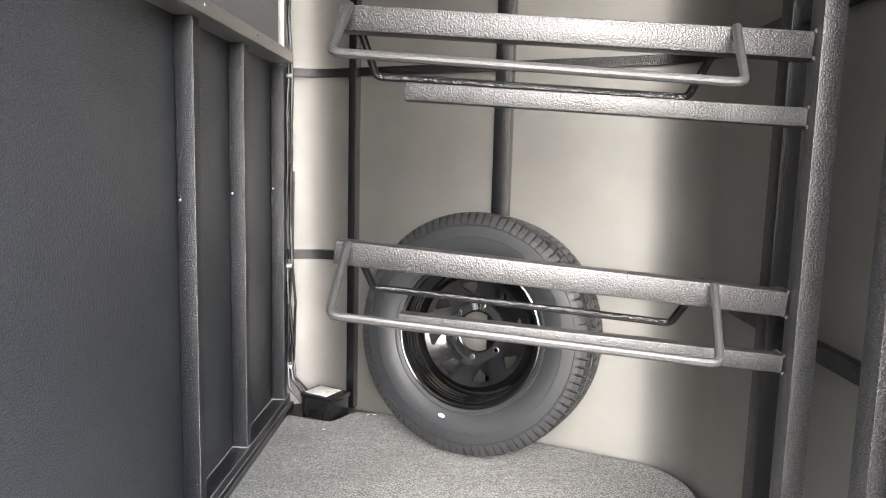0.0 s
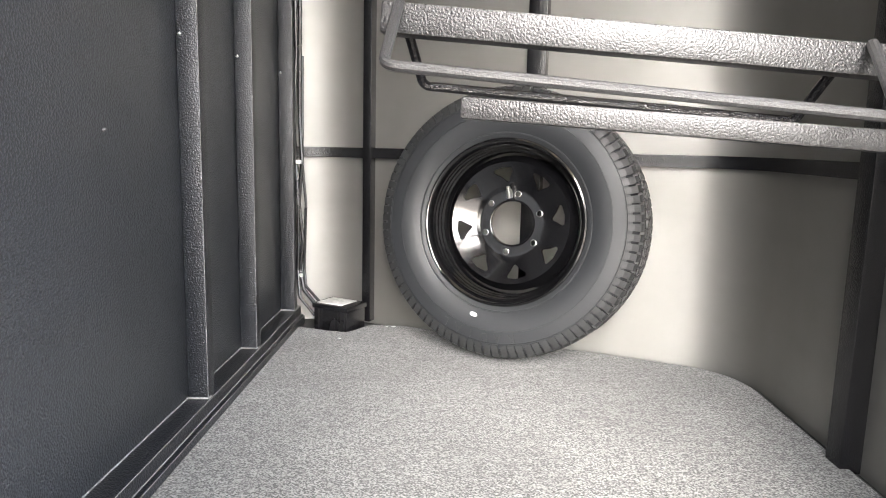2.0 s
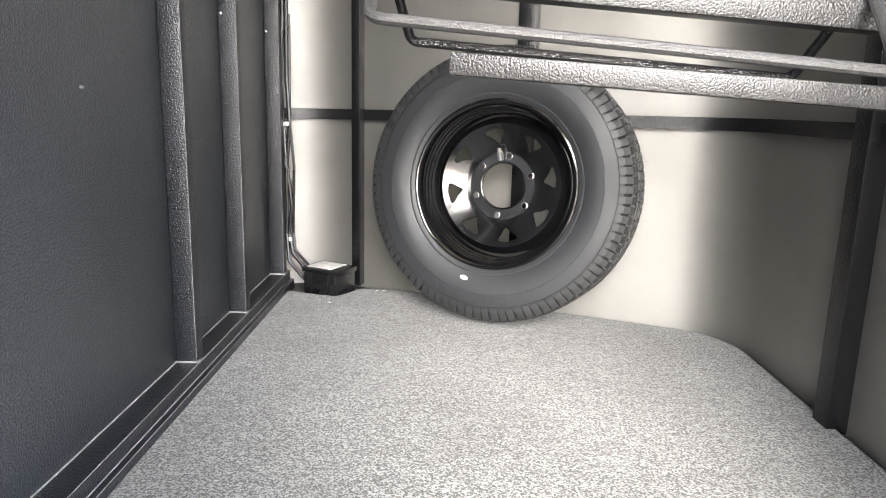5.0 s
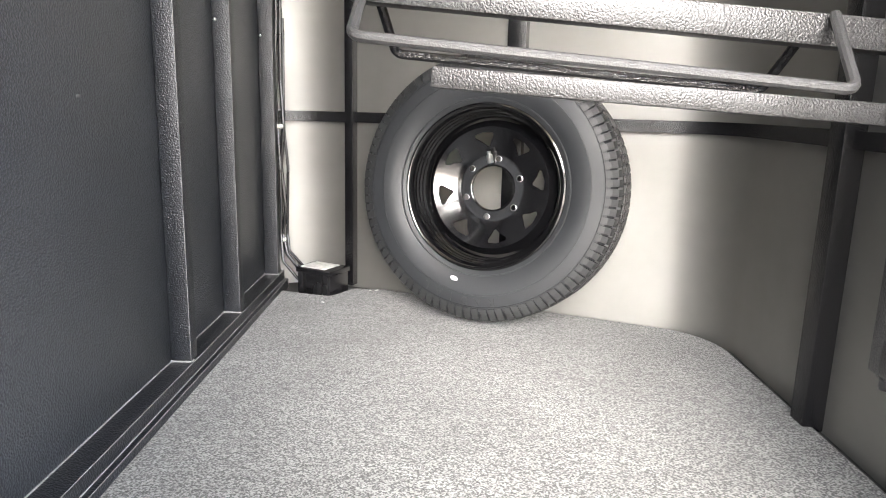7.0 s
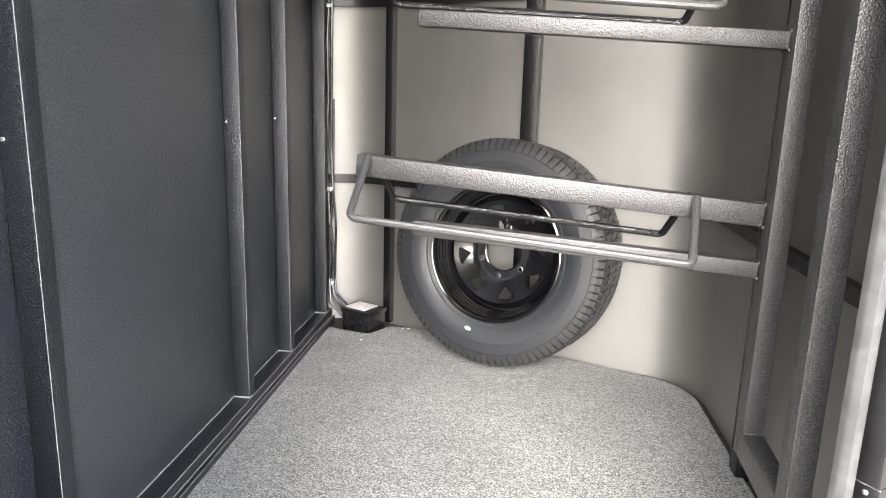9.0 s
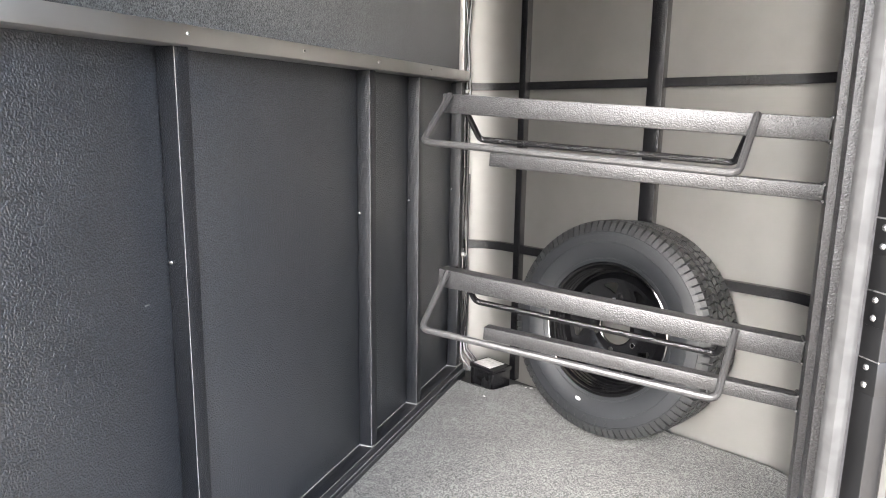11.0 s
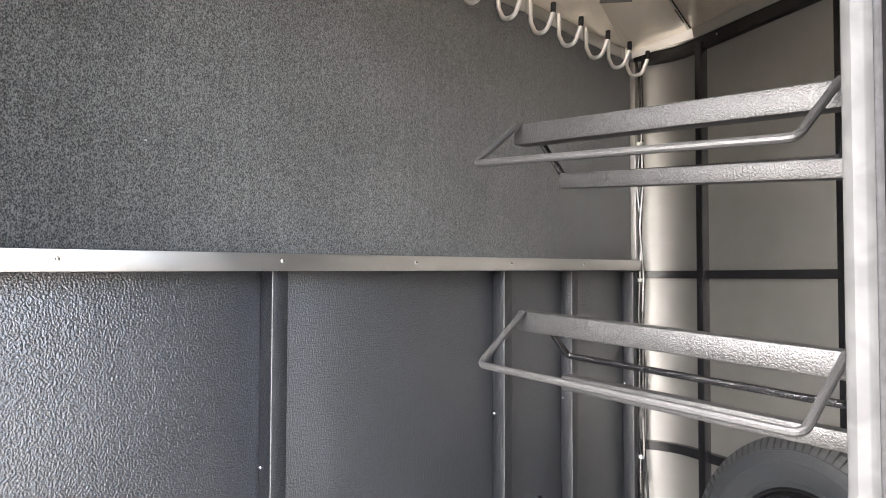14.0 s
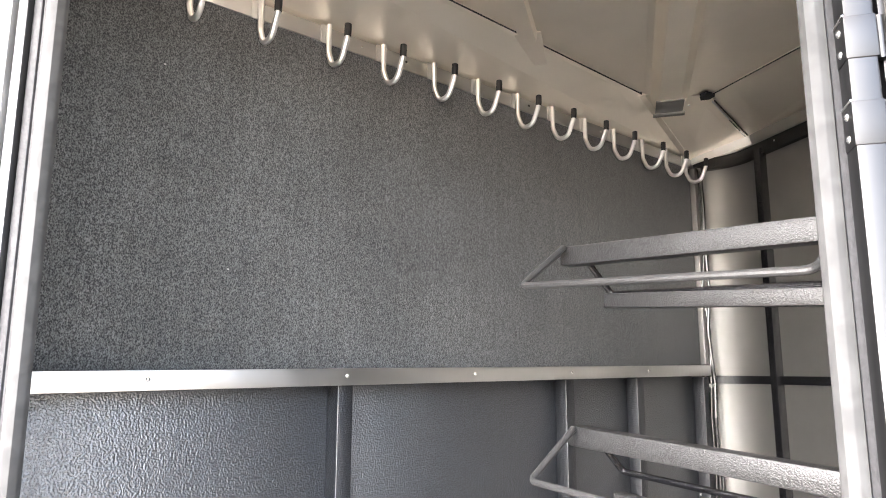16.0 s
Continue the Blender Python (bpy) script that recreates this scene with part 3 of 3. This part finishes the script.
# each tier: the front top edge of its upper bar, then of its lower bar, at the free end and at the post
for u1, u2, l1, l2 in (
    ((-0.200, 1.061, 0.721), (0.457, 1.016, 0.671), (-0.102, 1.061, 0.612), (0.457, 1.014, 0.579)),
    ((-0.196, 1.059, 1.063), (0.457, 1.005, 1.028), (-0.098, 1.056, 0.955), (0.457, 1.006, 0.927)),
    ((-0.192, 1.045, 1.404), (0.457, 1.000, 1.374), (-0.092, 1.041, 1.305), (0.457, 1.000, 1.272)),
):
    u1, u2, l1, l2 = Vector(u1), Vector(u2), Vector(l1), Vector(l2)
    into = Vector((0, 0.018, -0.0182))

    def at(x, dz=0.0, dy=0.0, a=u1, b=u2):
        return a.lerp(b, (x - a.x) / (b.x - a.x)) + into + Vector((0, dy, dz))

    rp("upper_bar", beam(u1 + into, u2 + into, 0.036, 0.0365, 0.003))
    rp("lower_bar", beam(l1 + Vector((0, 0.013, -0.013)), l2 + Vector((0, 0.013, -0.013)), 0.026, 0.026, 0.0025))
    w1, w2 = -0.178, 0.352
    f1, f2 = -0.184, 0.329
    drop = -0.068
    front = rounded_path([at(w1, 0.016, -0.0235), at(f1, drop, -0.140), at(f2, drop - 0.003, -0.128), at(w2, 0.016, -0.0235)], 0.014, 5)
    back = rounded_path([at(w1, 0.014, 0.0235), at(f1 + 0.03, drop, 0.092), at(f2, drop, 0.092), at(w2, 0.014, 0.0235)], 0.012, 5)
    rp("front_loop", tube(front, 0.0062), HAMMER_FINE)
    # same rod as the front; the black material stands in for its shade
    rp("back_loop", tube(back, 0.0062), STUD, None, "back rod, blackened to stand for its shade")
    for dz in (0.018, -0.018):
        p = at(u2.x - 0.001, dz, -0.019)
        rp("weld", bead([p, p + Vector((0, 0.036, 0))], 0.003))
    for dz in (0.0, -0.026):
        p = l2 + Vector((-0.001, -0.001, dz))
        rp("weld", bead([p, p + Vector((0, 0.026, 0))], 0.0028))

# ---- the spare wheel ----
YAW, LEAN = radians(22), radians(7)
axis = Vector((-math.sin(YAW) * math.cos(LEAN), -math.cos(YAW) * math.cos(LEAN), math.sin(LEAN)))
R_TYRE = 0.345
GROW = 1.022
ax_x = Vector((math.cos(YAW), -math.sin(YAW), 0))
ax_y = axis.cross(ax_x)
WHEEL = Matrix((ax_x, ax_y, axis)).transposed().to_4x4()
wheel_c = Vector((0.045, 2.05, GROW * (R_TYRE * math.cos(LEAN) + 0.075 * math.sin(LEAN)) + FLOOR_Z + 0.002))
wheel = thing("spare_wheel", wheel_c, "spare trailer wheel leaning upright against the aluminium nose wall", "wheel")
wheel.matrix_world = Matrix.Translation(wheel_c - axis * 0.011) @ WHEEL @ Matrix.Diagonal((GROW, GROW, GROW * 1.11, 1))

tyre_prof = [(0.203, 0.066), (0.206, 0.078), (0.211, 0.084), (0.216, 0.0865), (0.222, 0.0885), (0.2225, 0.0905), (0.225, 0.0905), (0.2255, 0.0895),
             (0.24, 0.096), (0.26, 0.1005), (0.272, 0.101), (0.2722, 0.1025), (0.2745, 0.1025), (0.275, 0.101), (0.29, 0.0998), (0.304, 0.0972), (0.3045, 0.0985), (0.3065, 0.098),
             (0.307, 0.0962), (0.318, 0.0915), (0.3185, 0.0925), (0.3205, 0.0905), (0.327, 0.0845), (0.3325, 0.0765), (0.334, 0.068), (0.3345, 0.04), (0.335, 0.0)]
full = tyre_prof + [(r, -z) for r, z in tyre_prof[::-1][1:]] + [(0.196, -0.05), (0.196, 0.05)]
tyre = part("tyre", lathe(full, 128, closed=True), RUBBER, wheel, "black rubber trailer tyre with worn satin sidewall")


def add_block(bm, r0, r1, a0, a1, z0, z1, slant=0.0):
    """A tread block between two angles, with a slant across the tread."""
    vs = []
    for r in (r0, r1):
        for a, z in ((a0, z0), (a1, z0), (a1 + slant, z1), (a0 + slant, z1)):
            vs.append(bm.verts.new((r * math.cos(a), r * math.sin(a), z)))
    for f in ((0, 1, 2, 3), (7, 6, 5, 4), (0, 4, 5, 1), (1, 5, 6, 2), (2, 6, 7, 3), (3, 7, 4, 0)):
        bm.faces.new([vs[i] for i in f])


bm = bmesh.new()
N = 92
step = 2 * math.pi / N
random.seed(2)
for row, (z0, z1, sl) in enumerate(((-0.074, -0.047, -0.25), (-0.041, -0.018, 0.4), (-0.0125, 0.0125, -0.35), (0.018, 0.041, 0.4), (0.047, 0.074, -0.25))):
    for k in range(N):
        a = k * step + row * 0.37 * step + random.uniform(-0.04, 0.04) * step
        add_block(bm, 0.331, R_TYRE - (0.002 if abs(z0) > 0.04 and abs(z1) > 0.04 else 0.0), a, a + step * 0.79, z0, z1, sl * step)
# shoulder lugs that run down onto the sidewall
for s in (1, -1):
    for k in range(N):
        a = k * step + random.uniform(-0.05, 0.05) * step
        vs = []
        for r, z in ((0.343, 0.0745), (0.3375, 0.0855), (0.323, 0.0928), (0.3085, 0.0972), (0.307, 0.09), (0.331, 0.072)):
            vs.append([bm.verts.new((r * math.cos(b), r * math.sin(b), s * z)) for b in (a, a + step * 0.76)])
        for i in range(6):
            j = (i + 1) % 6
            bm.faces.new((vs[i][0], vs[i][1], vs[j][1], vs[j][0]))
        bm.faces.new([v[0] for v in vs])
        bm.faces.new([v[1] for v in vs][::-1])
tread = part("tread", bm, TREAD, tyre, "ribbed tread of small slanted blocks", smooth=False)
tagged(tread, kind="stuff")


def arc_bar(bm, r0, r1, a0, a1, z0, z1, n=3):
    vs = []
    for i in range(n + 1):
        a = a0 + (a1 - a0) * i / n
        vs.append([bm.verts.new((r * math.cos(a), r * math.sin(a), z)) for r, z in ((r0, z0), (r0, z0 + 0.0012), (r1, z1 + 0.0012), (r1, z1))])
    for p, q in zip(vs, vs[1:]):
        for i in range(4):
            bm.faces.new((p[i], p[(i + 1) % 4], q[(i + 1) % 4], q[i]))
    bm.faces.new(vs[0])
    bm.faces.new(vs[-1][::-1])


# raised moulded marks that cannot be read, as plain bars
def marks(start, count, r0, r1, pitch, fill):
    bm = bmesh.new()
    zf = lambda r: 0.101 - 0.34 * max(0.0, 0.26 - r) - 0.12 * max(0.0, r - 0.276)
    for k in range(count):
        a = radians(start + k * pitch)
        arc_bar(bm, r0, r1, a, a + radians(pitch * fill), zf(r0) - 0.001, zf(r1) - 0.001)
    part("moulded_mark", bm, TREAD, tyre)


marks(60, 9, 0.278, 0.297, 6.0, 0.62)
marks(200, 10, 0.286, 0.294, 3.2, 0.6)
marks(330, 12, 0.244, 0.25, 2.6, 0.6)
marks(130, 14, 0.283, 0.286, 3.0, 0.7)


def moulded_word(word, mid, r, size, pitch):
    """Raised letters round the sidewall, tops outwards, read clockwise."""
    for k, ch in enumerate(word):
        cu = bpy.data.curves.new("letter", "FONT")
        cu.body, cu.size, cu.extrude, cu.align_x, cu.resolution_u = ch, size, 0.0012, "CENTER", 3
        tmp_ob = bpy.data.objects.new("letter", cu)
        me = bpy.data.meshes.new_from_object(tmp_ob)
        a = radians(mid - (k - (len(word) - 1) / 2) * pitch)
        me.transform(Matrix.Rotation(a - math.pi / 2, 4, "Z") @ Matrix.Translation((0, r, 0.1005)) @ Matrix.Rotation(radians(-8), 4, "X"))
        me.materials.clear()
        me.materials.append(TREAD)
        bpy.data.objects.remove(tmp_ob)
        bpy.data.curves.remove(cu)
        ob = new("letter", me)
        ob.parent = tyre


moulded_word("RADIAL", 262, 0.281, 0.031, 7.2)
bm = bmesh.new()
bmesh.ops.create_uvsphere(bm, u_segments=12, v_segments=6, radius=1.0)
am = radians(257)
bm.transform(Matrix.Translation((0.243 * math.cos(am), 0.243 * math.sin(am), 0.0975)) @ Matrix.Rotation(am, 4, "Z") @ Matrix.Diagonal((0.006, 0.0105, 0.0012, 1)))
part("paint_dot", bm, CHALK, tyre, "white paint dot")

rim_prof = [(0.2115, 0.079), (0.2125, 0.084), (0.211, 0.0875), (0.207, 0.089), (0.2035, 0.0875), (0.2, 0.083), (0.198, 0.0775), (0.1975, 0.071), (0.1945, 0.068), (0.1945, 0.0625), (0.1955, 0.0595), (0.1915, 0.056), (0.1910, 0.051), (0.1922, 0.0475), (0.1878, 0.044),
            (0.1875, 0.039), (0.1888, 0.036), (0.184, 0.032), (0.182, 0.020), (0.1755, 0.012), (0.1735, -0.01), (0.174, -0.03), (0.19, -0.045), (0.197, -0.06), (0.2, -0.078), (0.2135, -0.09), (0.2135, -0.082), (0.203, -0.07), (0.2, -0.05), (0.2, 0.05), (0.204, 0.072)]
rim = part("rim", lathe(rim_prof, 128, closed=True), RIM, wheel, "gloss black eight-spoke steel rim")


def ring_pts(r, n, a0=0.0, c=(0.0, 0.0)):
    return [(c[0] + r * math.cos(a0 + 2 * math.pi * i / n), c[1] + r * math.sin(a0 + 2 * math.pi * i / n)) for i in range(n)]


def plate_z(r):
    """The face of the wheel disc: flat hub, a raised shoulder, then spokes falling to the barrel."""
    if r < 0.086:
        return 0.014
    if r < 0.100:
        return 0.014 + 0.004 * (r - 0.086) / 0.014
    if r < 0.158:
        return 0.018 + 0.020 * (r - 0.1) / 0.058
    return 0.038 - 0.022 * (r - 0.158) / 0.0180


def holed(loops):
    bm = bmesh.new()
    es = []
    for loop in loops:
        vs = [bm.verts.new((x, y, 0)) for x, y in loop]
        es += [bm.edges.new((vs[i], vs[(i + 1) % len(vs)])) for i in range(len(vs))]
    bmesh.ops.triangle_fill(bm, use_beauty=True, edges=es)
    return bm


def window(k):
    a = radians(45 * k + 12)
    shape = [(0.143, -0.17), (0.1455, -0.02), (0.143, 0.16), (0.139, 0.19), (0.134, 0.185), (0.121, 0.075), (0.110, -0.01), (0.107, -0.045), (0.110, -0.085), (0.121, -0.13), (0.131, -0.175), (0.138, -0.19)]
    return [(r * math.cos(a + d), r * math.sin(a + d)) for r, d in shape]


NR = 96
bm = holed([ring_pts(0.057, 48), ring_pts(0.086, NR)] + [ring_pts(0.0076, 14, c=(0.077 * math.cos(radians(60 * k + 22)), 0.077 * math.sin(radians(60 * k + 22)))) for k in range(6)])
bm2 = holed([ring_pts(0.100, NR), ring_pts(0.1575, NR)] + [window(k) for k in range(8)])
tmp = bpy.data.meshes.new("disc_part")
bm2.to_mesh(tmp)
bm2.free()
bm.from_mesh(tmp)
bpy.data.meshes.remove(tmp)
for ra, rb in ((0.086, 0.0885), (0.0885, 0.092), (0.092, 0.096), (0.096, 0.100), (0.1575, 0.162), (0.162, 0.167), (0.167, 0.176)):
    for i in range(NR):
        a0, a1 = 2 * math.pi * i / NR, 2 * math.pi * (i + 1) / NR
        bm.faces.new([bm.verts.new((r * math.cos(a), r * math.sin(a), 0)) for r, a in ((ra, a0), (rb, a0), (rb, a1), (ra, a1))])
bmesh.ops.remove_doubles(bm, verts=bm.verts[:], dist=0.0002)
for _ in range(3):
    long_edges = [e for e in bm.edges if e.calc_length() > 0.009]
    bmesh.ops.subdivide_edges(bm, edges=long_edges, cuts=1)
    bmesh.ops.triangulate(bm, faces=[f for f in bm.faces if len(f.verts) > 3])
for v in bm.verts:
    v.co.z = plate_z(math.hypot(v.co.x, v.co.y))
bmesh.ops.recalc_face_normals(bm, faces=bm.faces[:])
if sum(f.normal.z for f in bm.faces) < 0:
    bmesh.ops.reverse_faces(bm, faces=bm.faces[:])
bmesh.ops.solidify(bm, geom=bm.faces[:], thickness=0.005)
disc = part("wheel_disc", bm, RIM, rim, "pressed steel disc with eight triangular openings")
part("hub_lip", lathe([(0.057, 0.010), (0.057, 0.0165), (0.059, 0.0175), (0.0615, 0.0145)], 48), RIM, rim)
# bare conical seats of the six stud holes
seat = finish(lathe([(0.0070, 0.0132), (0.0076, 0.0147), (0.0088, 0.0144), (0.0072, 0.0105)], 16, closed=True), "stud_seat", STEEL)
for k in range(6):
    ob = new("stud_seat", seat)
    ob.parent = rim
    ob.matrix_local = Matrix.Translation((0.077 * math.cos(radians(60 * k + 22)), 0.077 * math.sin(radians(60 * k + 22)), 0.0))
# valve stem
va = radians(97)
vm = Matrix.Rotation(va, 4, "Z") @ Matrix.Translation((0.066, 0.0, 0.022)) @ Matrix.Rotation(radians(70), 4, "Y")
bm = lathe([(0.0001, 0.03), (0.005, 0.03), (0.0056, 0.022), (0.008, 0.02), (0.0082, 0.0), (0.0001, 0.0)], 14)
bm.transform(vm)
part("valve", bm, STEEL, rim, "bright valve stem")

# ---- junction box and wiring in the corner ----
jb = thing("junction_box", (-0.4615, 2.299, FLOOR_Z - 0.012), "black plastic wiring junction box with a white label on its lid", "junction box")
jb.rotation_euler = (0, 0, radians(-28))
jb.scale = (1.02, 0.95, 1.08)
part("body", box((-0.062, -0.05, 0.0), (0.062, 0.05, 0.062), 0.004), BLACK_PLASTIC, jb)
lid = part("lid", box((-0.066, -0.054, 0.062), (0.066, 0.054, 0.077), 0.003), BLACK_PLASTIC, jb)
part("label", box((-0.055, -0.042, 0.077), (0.036, 0.044, 0.0782), 0.0004), LABEL, lid, "white printed label")
for x in (-0.045, 0.028, 0.05):
    part("latch", box((x - 0.008, -0.058, 0.0), (x + 0.008, -0.05, 0.064), 0.002), BLACK_PLASTIC, jb)

random.seed(11)


def wire(name, pts, r, label, material=BLACK_PLASTIC):
    bm = tube(rounded_path(pts, 0.02, 5), r, 8)
    ob = new(name, finish(bm, name, material))
    return tagged(ob, label, "cable")


def hanging(x, y, zs, amp, seed):
    random.seed(seed)
    return [(x + random.uniform(-amp, amp), y + random.uniform(-amp, amp), z) for z in zs]


zs = [1.9, 1.75, 1.6, 1.45, 1.3, 1.12, 1.0, 0.8, 0.62, 0.485, 0.36, 0.24, 0.15]
wire("cable", hanging(-0.586, 2.325, zs, 0.007, 1) + [(-0.575, 2.31, 0.09), (-0.53, 2.315, 0.03)], 0.006, "black sheathed cable clipped up the wall corner")
wire("cable", hanging(-0.597, 2.322, zs, 0.008, 5) + [(-0.585, 2.295, 0.07), (-0.54, 2.30, 0.012)], 0.0048, "black sheathed cable clipped up the wall corner")
wire("cable", hanging(-0.577, 2.33, zs[7:], 0.006, 8) + [(-0.57, 2.315, 0.10), (-0.525, 2.325, 0.045)], 0.0045, "black sheathed cable clipped up the wall corner")
for z in (1.60, 1.11, 0.485, 0.135):
    c = thing("cable_clip", (-0.592, 2.317, z), "small pale nylon clip holding the cables", "cable clip", "cable clips")
    part("clip_body", box((-0.008, -0.006, -0.006), (0.012, 0.006, 0.006), 0.002), CLIP, c)

# ---- hooks along the rail ----
hook = thing("hook", (CARPET_X + 0.005, 0.59, 1.915), "bent aluminium rod hook with a black rubber tip", "hook", "hooks on the rail")
hp = rounded_path([(0.007, 0, 0.026), (0.007, 0, -0.042), (0.025, 0, -0.081), (0.062, 0, -0.081), (0.084, 0, -0.036), (0.086, 0, -0.022)], [0.03, 0.026, 0.026, 0.03], 6)
part("rod", tube(hp, 0.0066, 10), ALU_HOOK, hook)
part("plate", box((-0.0005, -0.018, -0.018), (0.003, 0.004, 0.026), 0.001), ALU_TRIM, hook)
part("cap", tube([(0.0855, 0, -0.032), (0.0865, 0, -0.016), (0.087, 0, -0.004), (0.087, 0, -0.0025)], [0.0078, 0.0082, 0.0078, 0.005], 10), CAP_RUBBER, hook, "black rubber tip")
for y in (0.44, 0.756, 0.908, 1.067, 1.221, 1.375, 1.526, 1.68, 1.829, 1.991, 2.135, 2.265):
    copy_thing(hook, Matrix.Translation((CARPET_X + 0.005, y, 1.915)))

# ---- flecks and scuffs ----
for name, x, y, r in (("paper_scrap", -0.435, 2.143, 0.005), ("paper_scrap", -0.292, 2.29, 0.006), ("paper_scrap", -0.312, 2.285, 0.004)):
    ob = new(name, finish(box((-r, -r * 0.5, 0.0), (r, r * 0.6, 0.0012), 0.0004, Matrix.Rotation(x * 9, 4, "Z")), name, CHALK))
    ob.location = (x, y, FLOOR_Z)
    tagged(ob, "tiny white paper scrap lying on the carpet", "scrap", "scraps on the carpet")
for y, z in ((0.405, 1.745), (0.553, 1.361)):
    ob = part("fleck", box((CARPET_X, y - 0.002, z - 0.0015), (CARPET_X + 0.001, y + 0.002, z + 0.0015), 0.0004), CAULK, wall_left, "white fleck on the carpet")
part("scuff", box((PANEL_X, 1.253, 0.562), (PANEL_X + 0.0005, 1.266, 0.566), 0.0002), CAULK, wall_left, "pale scuff on the panel")
part("scuff", box((PANEL_X, 0.735, 0.674), (PANEL_X + 0.0005, 0.747, 0.677), 0.0002), CAULK, wall_left, "pale scuff on the panel")
